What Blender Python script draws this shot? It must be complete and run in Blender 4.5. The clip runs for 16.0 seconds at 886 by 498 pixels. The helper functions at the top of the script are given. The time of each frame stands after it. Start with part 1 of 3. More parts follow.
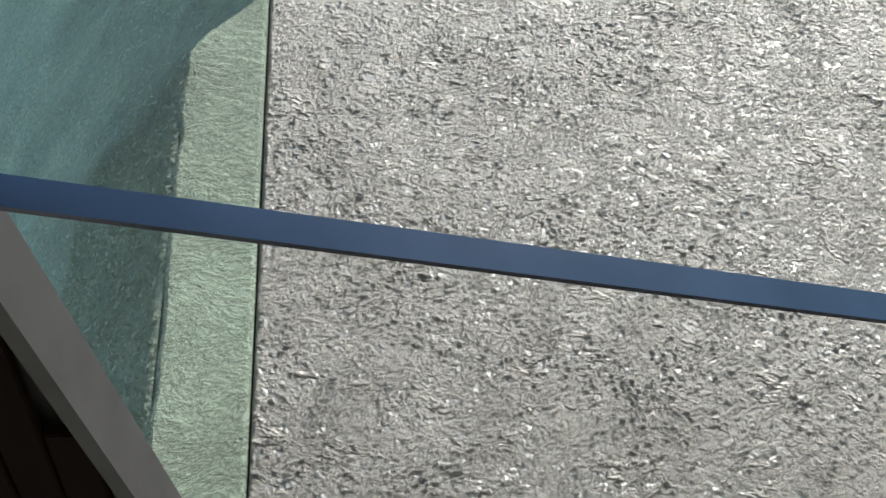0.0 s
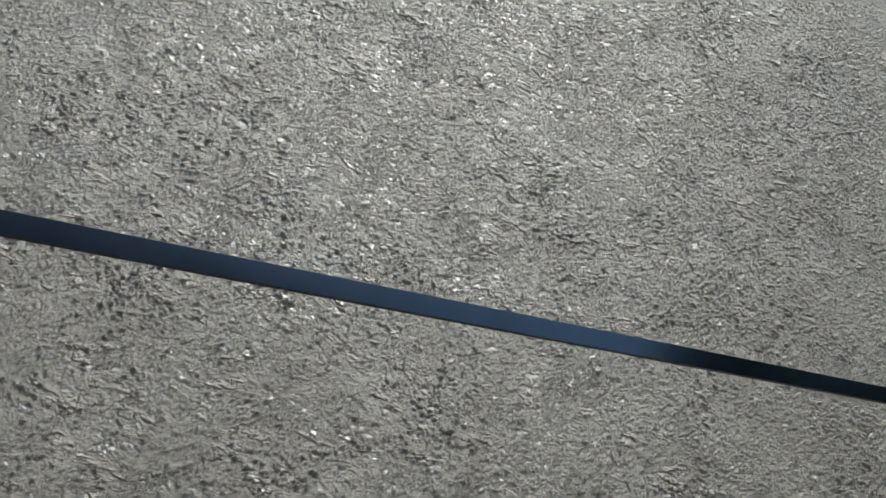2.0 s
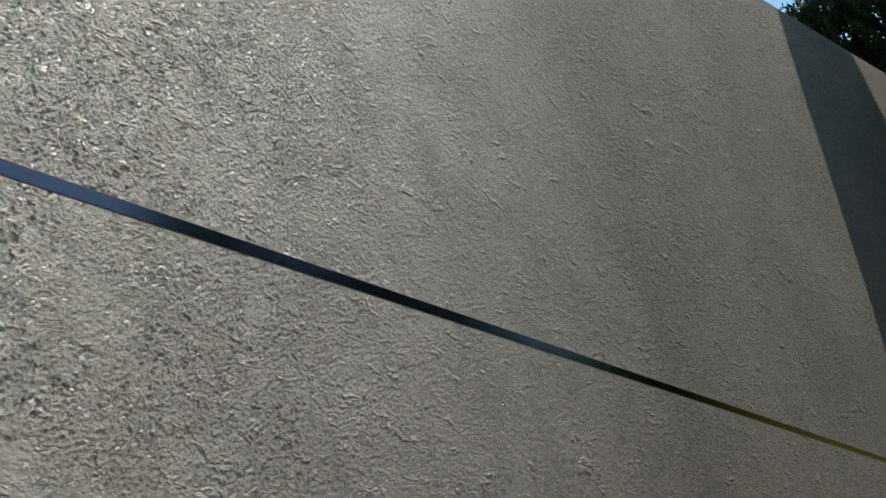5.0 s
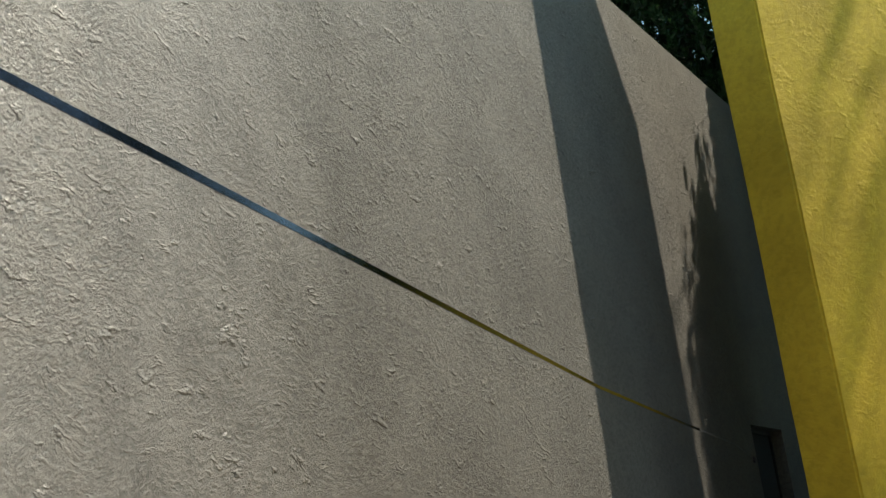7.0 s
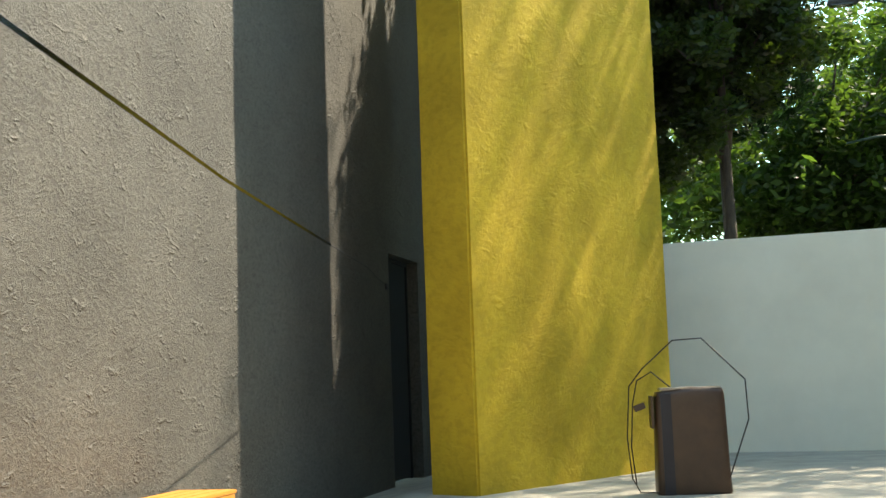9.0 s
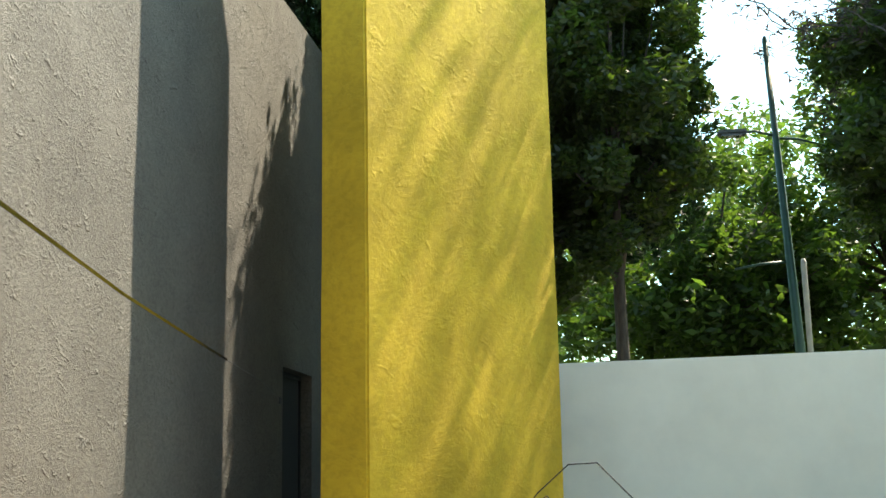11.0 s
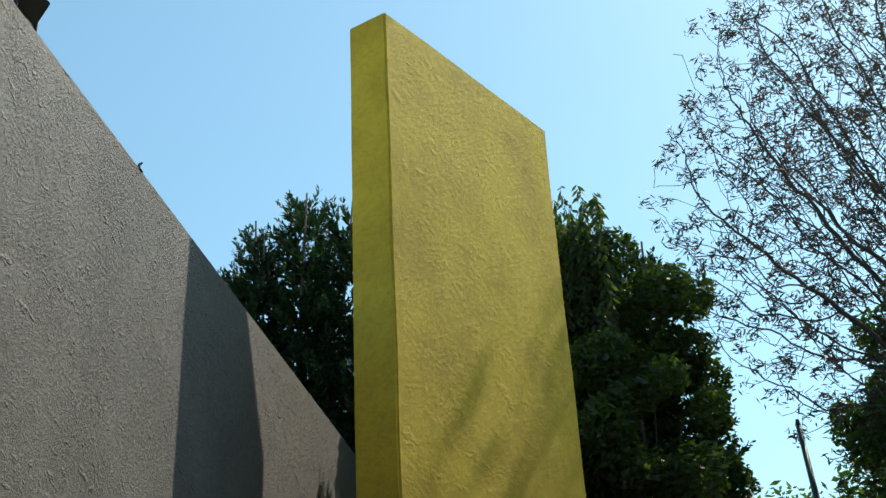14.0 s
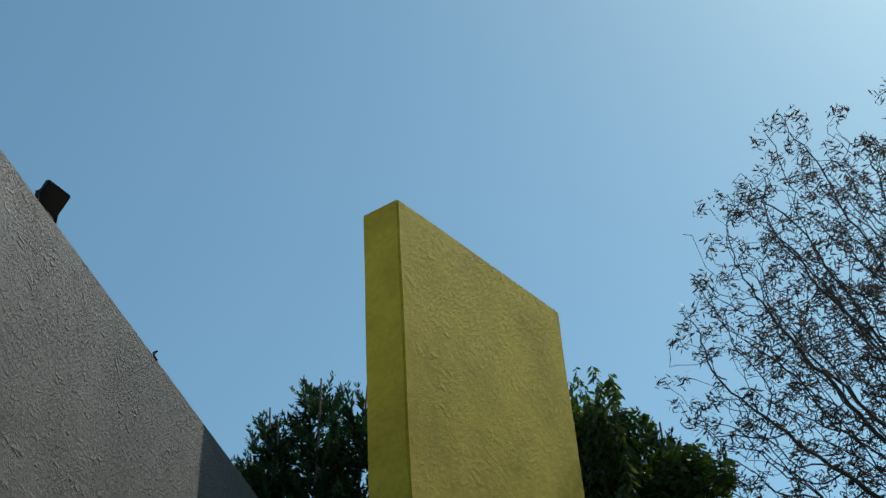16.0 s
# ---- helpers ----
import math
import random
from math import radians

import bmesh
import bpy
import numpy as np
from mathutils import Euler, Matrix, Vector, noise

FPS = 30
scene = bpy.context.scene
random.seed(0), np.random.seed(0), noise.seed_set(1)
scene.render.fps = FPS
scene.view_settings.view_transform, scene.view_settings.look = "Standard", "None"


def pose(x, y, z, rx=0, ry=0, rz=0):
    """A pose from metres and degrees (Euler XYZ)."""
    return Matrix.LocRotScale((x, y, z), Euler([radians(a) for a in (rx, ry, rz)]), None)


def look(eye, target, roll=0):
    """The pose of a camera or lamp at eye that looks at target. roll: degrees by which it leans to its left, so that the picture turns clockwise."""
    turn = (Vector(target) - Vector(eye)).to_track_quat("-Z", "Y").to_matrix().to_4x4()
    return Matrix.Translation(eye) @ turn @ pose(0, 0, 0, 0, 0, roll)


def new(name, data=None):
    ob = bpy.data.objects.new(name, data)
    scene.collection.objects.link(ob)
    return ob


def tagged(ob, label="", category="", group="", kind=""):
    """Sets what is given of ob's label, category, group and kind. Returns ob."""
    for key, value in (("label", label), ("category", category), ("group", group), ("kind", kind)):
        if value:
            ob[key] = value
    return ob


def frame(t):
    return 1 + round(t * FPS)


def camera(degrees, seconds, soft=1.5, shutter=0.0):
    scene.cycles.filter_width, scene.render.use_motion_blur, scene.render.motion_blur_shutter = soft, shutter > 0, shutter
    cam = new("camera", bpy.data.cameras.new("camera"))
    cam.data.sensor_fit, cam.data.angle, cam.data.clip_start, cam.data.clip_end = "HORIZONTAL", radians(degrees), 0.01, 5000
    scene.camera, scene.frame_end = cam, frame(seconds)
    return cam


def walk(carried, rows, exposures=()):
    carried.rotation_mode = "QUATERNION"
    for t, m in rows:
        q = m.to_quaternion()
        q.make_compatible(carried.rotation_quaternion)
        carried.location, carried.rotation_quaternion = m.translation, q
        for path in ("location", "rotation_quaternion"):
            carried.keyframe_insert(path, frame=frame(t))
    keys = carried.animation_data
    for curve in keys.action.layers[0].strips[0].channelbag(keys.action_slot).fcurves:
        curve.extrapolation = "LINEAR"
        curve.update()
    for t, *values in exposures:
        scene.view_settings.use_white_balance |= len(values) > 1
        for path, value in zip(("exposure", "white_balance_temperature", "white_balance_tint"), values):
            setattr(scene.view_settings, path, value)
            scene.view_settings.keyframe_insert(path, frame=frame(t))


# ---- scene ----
# ---- camera and path ----
cam = camera(41.0, 16.0)
walk(cam, [
    (0, pose(3.774, -2.267, 2.107, 126.26, 3.16, 84.93)),
    (0.5, pose(3.819, -2.107, 2.078, 125.14, 4.54, 80.87)),
    (1, pose(3.855, -1.959, 2.049, 123.40, 6.13, 77.24)),
    (1.5, pose(3.886, -1.806, 2.025, 121.49, 7.07, 73.19)),
    (2, pose(3.924, -1.629, 2.006, 120.11, 6.69, 68.51)),
    (2.5, pose(3.972, -1.453, 1.973, 118.72, 6.71, 64.23)),
    (3, pose(4.006, -1.332, 1.937, 116.80, 7.74, 60.13)),
    (3.5, pose(4.026, -1.236, 1.909, 114.88, 8.62, 55.66)),
    (4, pose(4.029, -1.167, 1.890, 113.11, 9.50, 51.17)),
    (4.2, pose(4.029, -1.141, 1.883, 112.46, 9.81, 49.42)),
    (6.3, pose(4.103, -0.182, 1.620, 109.56, 7.93, 36.99)),
    (6.5, pose(4.114, -0.161, 1.599, 108.67, 7.71, 35.33)),
    (7, pose(4.155, -0.108, 1.511, 105.93, 7.12, 31.23)),
    (7.5, pose(4.266, -0.063, 1.416, 103.00, 6.38, 27.49)),
    (8, pose(4.295, 0.023, 1.369, 100.37, 5.03, 23.23)),
    (8.5, pose(4.328, 0.020, 1.336, 98.22, 3.16, 18.66)),
    (9, pose(4.391, -0.016, 1.288, 96.40, 2.11, 14.47)),
    (9.2, pose(4.392, -0.011, 1.286, 95.72, 1.76, 13.01)),
    (11.5, pose(4.294, 0.000, 1.400, 104.42, 1.10, 8.86)),
    (12, pose(4.294, 0.000, 1.400, 107.56, 1.49, 9.19)),
    (12.5, pose(4.294, 0.000, 1.400, 110.79, 1.90, 9.68)),
    (13, pose(4.294, 0.000, 1.400, 114.06, 2.36, 10.26)),
    (13.5, pose(4.294, 0.000, 1.400, 117.33, 2.66, 10.85)),
    (14, pose(4.294, 0.000, 1.400, 120.59, 2.81, 11.34)),
    (14.5, pose(4.294, 0.000, 1.400, 123.87, 2.93, 11.80)),
    (15, pose(4.294, 0.000, 1.400, 126.83, 3.09, 12.20)),
    (15.5, pose(4.294, 0.000, 1.400, 128.72, 3.22, 12.44)),
    (16, pose(4.294, 0.000, 1.400, 129.49, 3.23, 12.47)),
], exposures=[(0, 0.1, 6750, 9), (1, -0.22, 6700, 8), (2, -0.45, 6700, 8), (4.2, -0.35, 6800, 8), (6.3, 0.4, 7300, 8), (7, 0.65, 7500, 7), (8, 1.1, 7700, 6), (9, 1.5, 7900, 6),
                 (9.2, 1.5, 7900, 6), (11.5, 1.75, 7800, 6), (12.5, 1.6, 7600, 6), (13, 1.1, 7500, 7), (13.5, 0.6, 7500, 8), (14, 0.1, 7000, 7), (14.5, -0.25, 6700, 6), (15, -0.48, 6600, 6), (16, -0.75, 6500, 6)])

# ---- world, sun ----
SUN = Vector((1.0, 1.08, 2.06)).normalized()          # towards the sun
world = bpy.data.worlds.new("sky")
scene.world = world
world.use_nodes = True
wn = world.node_tree.nodes
sky = wn.new("ShaderNodeTexSky")
sky.sky_type = 'NISHITA'
sky.sun_disc = False
sky.sun_elevation = math.asin(SUN.z)
sky.sun_rotation = math.atan2(SUN.x, SUN.y)
sky.air_density, sky.dust_density, sky.ozone_density = 1.1, 0.65, 0.5
wn["Background"].inputs["Strength"].default_value = 0.215
hue = wn.new("ShaderNodeMix")                         # a dry-season sky, more cyan than violet
hue.data_type, hue.blend_type = 'RGBA', 'MULTIPLY'
hue.inputs[0].default_value = 1.0
hue.inputs[7].default_value = (0.79, 1.05, 1.0, 1)
world.node_tree.links.new(sky.outputs[0], hue.inputs[6])
world.node_tree.links.new(hue.outputs[2], wn["Background"].inputs["Color"])
sun_data = bpy.data.lights.new("sun", 'SUN')
sun_data.energy, sun_data.angle, sun_data.color = 4.6, radians(0.53), (1.0, 0.95, 0.87)
sun = new("sun", sun_data)
sun.matrix_world = look(SUN * 60, (0, 0, 0))


# ---- materials ----
def material(name):
    m = bpy.data.materials.new(name)
    m.use_nodes = True
    return m, m.node_tree.nodes, m.node_tree.links, m.node_tree.nodes["Principled BSDF"]


def add(nodes, kind, **values):
    n = nodes.new("ShaderNode" + kind)
    for key, v in values.items():
        if key in n.inputs:
            n.inputs[key].default_value = v
    return n


def ramp(nodes, links, source, a, b, lo, hi):
    r = nodes.new("ShaderNodeValToRGB")
    r.color_ramp.elements[0].position, r.color_ramp.elements[1].position = lo, hi
    r.color_ramp.elements[0].color, r.color_ramp.elements[1].color = (*a, 1), (*b, 1)
    links.new(source, r.inputs[0])
    return r.outputs[0]


def mix(nodes, links, fac, a, b, mode='MIX'):
    m = nodes.new("ShaderNodeMix")
    m.data_type, m.blend_type = 'RGBA', mode
    for sock, v in ((m.inputs[0], fac), (m.inputs[6], a), (m.inputs[7], b)):
        if hasattr(v, "is_output"):
            links.new(v, sock)
        elif isinstance(v, tuple):
            sock.default_value = (*v, 1)
        else:
            sock.default_value = v
    return m.outputs[2]


def stucco(name, colour, stain, rough=0.5, size=1.0, height=0.012, stain_amount=0.5, hollow_shade=0.8, near_relief=1.0, far_relief=1.0, gloss=0.5, far_rough=None):
    """Trowelled render: swirling ridges, fine grain, broad stains."""
    m, nodes, links, bsdf = material(name)
    co = nodes.new("ShaderNodeNewGeometry").outputs["Position"]
    warp = add(nodes, "TexNoise", Scale=2.6 * size, Detail=1.0)
    links.new(co, warp.inputs["Vector"])
    off = nodes.new("ShaderNodeVectorMath")
    off.operation = 'MULTIPLY_ADD'
    links.new(warp.outputs["Color"], off.inputs[0])
    off.inputs[1].default_value = (0.16 / size, 0.16 / size, 0.16 / size)
    links.new(co, off.inputs[2])
    def strokes(turn, scale, detail):
        mp = nodes.new("ShaderNodeMapping")
        mp.inputs["Rotation"].default_value = (radians(turn), 0, 0)
        links.new(off.outputs[0], mp.inputs["Vector"])
        sc = nodes.new("ShaderNodeVectorMath")
        sc.operation = 'MULTIPLY'
        links.new(mp.outputs[0], sc.inputs[0])
        sc.inputs[1].default_value = (1.0, 0.62, 1.15)
        n = add(nodes, "TexNoise", Scale=scale * size, Detail=detail, Roughness=0.7, Distortion=0.12)
        links.new(sc.outputs[0], n.inputs["Vector"])
        return n.outputs["Fac"], sc

    ridge_a, stretch = strokes(14, 27.0, 8.0)
    ridge_b, _ = strokes(-30, 33.0, 8.0)
    way = add(nodes, "TexNoise", Scale=6.0 * size, Detail=3.0)
    links.new(co, way.inputs["Vector"])
    choose = nodes.new("ShaderNodeMapRange")
    links.new(way.outputs["Fac"], choose.inputs[0])
    choose.inputs[1].default_value, choose.inputs[2].default_value = 0.38, 0.62
    blend = nodes.new("ShaderNodeMix")
    links.new(choose.outputs[0], blend.inputs[0])
    links.new(ridge_a, blend.inputs[2])
    links.new(ridge_b, blend.inputs[3])
    ridge = blend.outputs[0]
    pits = add(nodes, "TexNoise", Scale=75.0 * size, Detail=3.0, Roughness=0.5)
    links.new(co, pits.inputs["Vector"])
    broad = add(nodes, "TexNoise", Scale=0.9, Detail=4.0, Roughness=0.6)
    links.new(co, broad.inputs["Vector"])
    drop = nodes.new("ShaderNodeMapRange")                # flat land between the trowel ridges
    links.new(ridge, drop.inputs[0])
    drop.inputs[1].default_value, drop.inputs[2].default_value = 0.44, 0.64
    patch = add(nodes, "TexNoise", Scale=1.7 * size, Detail=3.0, Roughness=0.6)
    links.new(co, patch.inputs["Vector"])
    rough_here = nodes.new("ShaderNodeMapRange")          # rougher and smoother patches
    links.new(patch.outputs["Fac"], rough_here.inputs[0])
    rough_here.inputs[1].default_value, rough_here.inputs[2].default_value = 0.36, 0.64
    rough_here.inputs[3].default_value, rough_here.inputs[4].default_value = 0.6, 1.1
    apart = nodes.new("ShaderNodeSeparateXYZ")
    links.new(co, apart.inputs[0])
    relief_by_y = nodes.new("ShaderNodeMapRange")               # relief scaled along Y, from near_relief to far_relief
    links.new(apart.outputs["Y"], relief_by_y.inputs[0])
    relief_by_y.inputs[1].default_value, relief_by_y.inputs[2].default_value = 2.5, 9.0
    relief_by_y.inputs[3].default_value, relief_by_y.inputs[4].default_value = near_relief, far_relief
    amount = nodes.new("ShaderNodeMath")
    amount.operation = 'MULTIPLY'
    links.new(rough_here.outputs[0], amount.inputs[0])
    links.new(relief_by_y.outputs[0], amount.inputs[1])
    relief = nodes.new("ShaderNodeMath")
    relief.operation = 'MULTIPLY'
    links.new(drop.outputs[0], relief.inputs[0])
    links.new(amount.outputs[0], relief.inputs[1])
    crumbs = add(nodes, "TexNoise", Scale=9.0 * size, Detail=3.0, Roughness=0.7)
    links.new(stretch.outputs[0], crumbs.inputs["Vector"])
    lumps = nodes.new("ShaderNodeMapRange")               # scattered lumps
    links.new(crumbs.outputs["Fac"], lumps.inputs[0])
    lumps.inputs[1].default_value, lumps.inputs[2].default_value = 0.60, 0.72
    lumps.inputs[3].default_value, lumps.inputs[4].default_value = 0.0, 0.5
    both = nodes.new("ShaderNodeMath")
    both.operation = 'ADD'
    links.new(relief.outputs[0], both.inputs[0])
    links.new(lumps.outputs[0], both.inputs[1])
    total = nodes.new("ShaderNodeMath")
    total.operation = 'MULTIPLY_ADD'
    links.new(pits.outputs["Fac"], total.inputs[0])
    total.inputs[1].default_value = 0.16
    links.new(both.outputs[0], total.inputs[2])
    bump = add(nodes, "Bump", Strength=1.0, Distance=height)
    links.new(total.outputs[0], bump.inputs["Height"])
    links.new(bump.outputs[0], bsdf.inputs["Normal"])
    tint = ramp(nodes, links, broad.outputs["Fac"], stain, colour, 0.5 - 0.3 * stain_amount, 0.62)
    # hollows between ridges darkened in the colour, in place of relief shade
    fine = ramp(nodes, links, ridge, (hollow_shade, hollow_shade, hollow_shade), (1.06, 1.06, 1.06), 0.40, 0.54)
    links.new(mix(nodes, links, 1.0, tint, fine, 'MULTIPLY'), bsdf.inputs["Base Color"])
    bsdf.inputs["Roughness"].default_value = rough
    if far_rough:                                         # roughness rises along Y, set to fit the wall's sheen
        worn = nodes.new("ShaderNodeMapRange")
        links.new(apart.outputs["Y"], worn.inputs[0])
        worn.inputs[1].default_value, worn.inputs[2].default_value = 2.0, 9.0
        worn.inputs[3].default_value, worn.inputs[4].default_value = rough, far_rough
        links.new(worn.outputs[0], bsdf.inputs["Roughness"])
        sheen_ior = nodes.new("ShaderNodeMapRange")            # near sheen built into the material: IOR falls along Y
        links.new(apart.outputs["Y"], sheen_ior.inputs[0])
        sheen_ior.inputs[1].default_value, sheen_ior.inputs[2].default_value = 0.5, 6.0
        sheen_ior.inputs[3].default_value, sheen_ior.inputs[4].default_value = 2.0, 1.25
        links.new(sheen_ior.outputs[0], bsdf.inputs["IOR"])
    bsdf.inputs["Specular IOR Level"].default_value = gloss
    return m


def plain(name, colour, rough=0.5, metal=0.0, other=None, scale=6.0, bump_height=0.0, stretch=(1, 1, 1)):
    m, nodes, links, bsdf = material(name)
    co = nodes.new("ShaderNodeTexCoord").outputs["Object"]
    mp = nodes.new("ShaderNodeMapping")
    mp.inputs["Scale"].default_value = stretch
    links.new(co, mp.inputs["Vector"])
    n = add(nodes, "TexNoise", Scale=scale, Detail=5.0, Roughness=0.6)
    links.new(mp.outputs[0], n.inputs["Vector"])
    links.new(ramp(nodes, links, n.outputs["Fac"], other or tuple(c * 0.7 for c in colour), colour, 0.32, 0.66), bsdf.inputs["Base Color"])
    bsdf.inputs["Roughness"].default_value, bsdf.inputs["Metallic"].default_value = rough, metal
    if bump_height:
        b = add(nodes, "Bump", Strength=1.0, Distance=bump_height)
        links.new(n.outputs["Fac"], b.inputs["Height"])
        links.new(b.outputs[0], bsdf.inputs["Normal"])
    return m


def leaf(name, dark, light, glow, shine=0.25):
    """Leaves: matt front, light shining through from behind."""
    m, nodes, links, bsdf = material(name)
    rnd = nodes.new("ShaderNodeNewGeometry").outputs["Random Per Island"]
    links.new(ramp(nodes, links, rnd, dark, light, 0.1, 0.95), bsdf.inputs["Base Color"])
    bsdf.inputs["Roughness"].default_value = 0.5
    bsdf.inputs["Specular IOR Level"].default_value = shine
    tr = nodes.new("ShaderNodeBsdfTranslucent")
    links.new(ramp(nodes, links, rnd, tuple(c * 0.6 for c in glow), glow, 0.1, 0.95), tr.inputs["Color"])
    ms = nodes.new("ShaderNodeMixShader")
    ms.inputs[0].default_value = 0.4
    links.new(bsdf.outputs[0], ms.inputs[1])
    links.new(tr.outputs[0], ms.inputs[2])
    links.new(ms.outputs[0], nodes["Material Output"].inputs["Surface"])
    return m


GREY = stucco("grey_render", (0.120, 0.112, 0.100), (0.092, 0.086, 0.077), rough=0.4, height=0.034, hollow_shade=0.66, near_relief=0.28, far_relief=0.2, gloss=1.0, far_rough=0.62)
YELLOW = stucco("yellow_render", (0.53, 0.358, 0.030), (0.40, 0.265, 0.020), rough=0.8, size=0.4, height=0.009, hollow_shade=0.9, near_relief=0.4, far_relief=0.4, gloss=0.3)
GREEN = stucco("pale_green_render", (0.54, 0.68, 0.55), (0.42, 0.52, 0.42), rough=0.6, height=0.03, hollow_shade=0.62)
WHITE = plain("white_paint", (0.84, 0.80, 0.69), 0.6, other=(0.76, 0.72, 0.62), scale=1.2, bump_height=0.004)
FLOOR = plain("concrete_paving", (0.42, 0.38, 0.32), 0.7, other=(0.27, 0.25, 0.225), scale=2.5, bump_height=0.006)
STEEL = plain("dark_steel", (0.078, 0.086, 0.118), 0.14, 1.0, other=(0.06, 0.068, 0.092), scale=12)
BLACK = plain("black_paint", (0.008, 0.008, 0.009), 0.75, scale=20)
GREYMETAL = plain("grey_metal", (0.068, 0.066, 0.068), 0.5, 0.0, scale=9)
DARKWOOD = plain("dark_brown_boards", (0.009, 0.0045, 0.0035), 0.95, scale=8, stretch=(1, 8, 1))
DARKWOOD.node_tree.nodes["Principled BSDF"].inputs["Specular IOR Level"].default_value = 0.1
ORANGE = plain("orange_wood", (0.62, 0.27, 0.05), 0.4, other=(0.48, 0.19, 0.03), scale=6, stretch=(14, 1, 14))
BROWN = plain("brown_hide", (0.060, 0.029, 0.015), 0.42, other=(0.038, 0.018, 0.010), scale=5, bump_height=0.006)
NAVY = plain("dark_navy_band", (0.010, 0.009, 0.018), 0.5, scale=12)
WIRE = plain("wire", (0.03, 0.02, 0.014), 0.5, 0.2, scale=30)
BARK = plain("bark", (0.075, 0.055, 0.04), 0.9, other=(0.03, 0.022, 0.018), scale=9, bump_height=0.03, stretch=(2, 2, 0.4))
TWIG = plain("twig_bark", (0.06, 0.048, 0.045), 0.9, other=(0.03, 0.025, 0.024), scale=5)
POLEGREEN = plain("green_pole_paint", (0.006, 0.040, 0.022), 0.45, scale=5)
GLASS = plain("lamp_glass", (0.05, 0.042, 0.032), 0.12, scale=4)
LEAF_DARK = leaf("dark_leaf", (0.005, 0.011, 0.004), (0.020, 0.038, 0.009), (0.15, 0.26, 0.025), 0.5)
LEAF_CONIFER = leaf("conifer_leaf", (0.004, 0.009, 0.004), (0.012, 0.027, 0.010), (0.03, 0.08, 0.018))
LEAF_LIGHT = leaf("light_leaf", (0.009, 0.020, 0.006), (0.034, 0.066, 0.013), (0.14, 0.25, 0.028))
LEAF_POD = leaf("pod_leaf", (0.036, 0.026, 0.029), (0.070, 0.060, 0.046), (0.09, 0.07, 0.055))


# ---- mesh helpers ----
def part(name, bm, mat, parent=None, label="", smooth=False):
    me = bpy.data.meshes.new(name)
    if smooth:
        for face in bm.faces:
            face.smooth = True
    bm.to_mesh(me)
    bm.free()
    me.materials.append(mat)
    ob = new(name, me)
    if parent is not None:
        ob.parent = parent
    if label:
        ob["label"] = label
    return ob


def from_arrays(name, verts, faces, mat, parent=None, label=""):
    me = bpy.data.meshes.new(name)
    me.from_pydata([tuple(v) for v in verts], [], [tuple(f) for f in faces])
    me.materials.append(mat)
    ob = new(name, me)
    if parent is not None:
        ob.parent = parent
    if label:
        ob["label"] = label
    return ob


def thing(name, at, label, category, group="", kind=""):
    ob = new(name)
    ob.location = at
    return tagged(ob, label, category, group, kind)


def box(x0, x1, y0, y1, z0, z1, bevel=0.0, bm=None):
    bm = bm or bmesh.new()
    got = bmesh.ops.create_cube(bm, size=1.0)
    for v in got["verts"]:
        v.co = Vector((x0 + (v.co.x + 0.5) * (x1 - x0), y0 + (v.co.y + 0.5) * (y1 - y0), z0 + (v.co.z + 0.5) * (z1 - z0)))
    if bevel:
        edges = list({e for v in got["verts"] for e in v.link_edges})
        bmesh.ops.bevel(bm, geom=edges, offset=bevel, segments=2, affect='EDGES')
    return bm


def tube(points, radii, sides=8):
    """A tapered tube along the points."""
    bm = bmesh.new()
    rings = []
    for i, p in enumerate(points):
        p = Vector(p)
        d = (Vector(points[min(i + 1, len(points) - 1)]) - Vector(points[max(i - 1, 0)])).normalized()
        u = d.orthogonal().normalized() if i == 0 else (u - d * u.dot(d)).normalized()
        w = d.cross(u)
        r = radii[i] if isinstance(radii, (list, tuple)) else radii
        rings.append([bm.verts.new(p + (u * math.cos(a) + w * math.sin(a)) * r) for a in (2 * math.pi * k / sides for k in range(sides))])
    for a, b in zip(rings, rings[1:]):
        for k in range(sides):
            bm.faces.new((a[k], a[(k + 1) % sides], b[(k + 1) % sides], b[k]))
    bm.faces.new(rings[0][::-1])
    bm.faces.new(rings[-1])
    return bm


def prism(corners, z0, z1, step=0.35, wobble=0.006, seed=0, round_edge=0.02):
    """An upright slab over a plan outline, its faces slightly uneven, its arrises rounded."""
    bm = bmesh.new()
    low = [bm.verts.new((x, y, z0)) for x, y in corners]
    bm.faces.new(low)
    ext = bmesh.ops.extrude_face_region(bm, geom=bm.faces[:])
    for v in [g for g in ext["geom"] if isinstance(g, bmesh.types.BMVert)]:
        v.co.z = z1
    bmesh.ops.recalc_face_normals(bm, faces=bm.faces[:])
    bmesh.ops.bevel(bm, geom=bm.edges[:], offset=round_edge, segments=2, affect='EDGES')
    for axis, lo, hi in ((2, z0, z1), (1, min(c[1] for c in corners), max(c[1] for c in corners)), (0, min(c[0] for c in corners), max(c[0] for c in corners))):
        k = lo + step
        while k < hi - step * 0.5:
            normal = [0, 0, 0]
            normal[axis] = 1
            co = [0, 0, 0]
            co[axis] = k
            bmesh.ops.bisect_plane(bm, geom=bm.verts[:] + bm.edges[:] + bm.faces[:], plane_co=co, plane_no=normal)
            k += step
    for v in bm.verts:
        v.co += noise.noise_vector(v.co * 0.9 + Vector((seed, 0, 0))) * wobble
    return bm


# ---- ground ----
def ground_height(x, y):
    k = min(max(x / 1.1, 0.0), 1.0)
    return 0.15 * k * k * (3 - 2 * k)


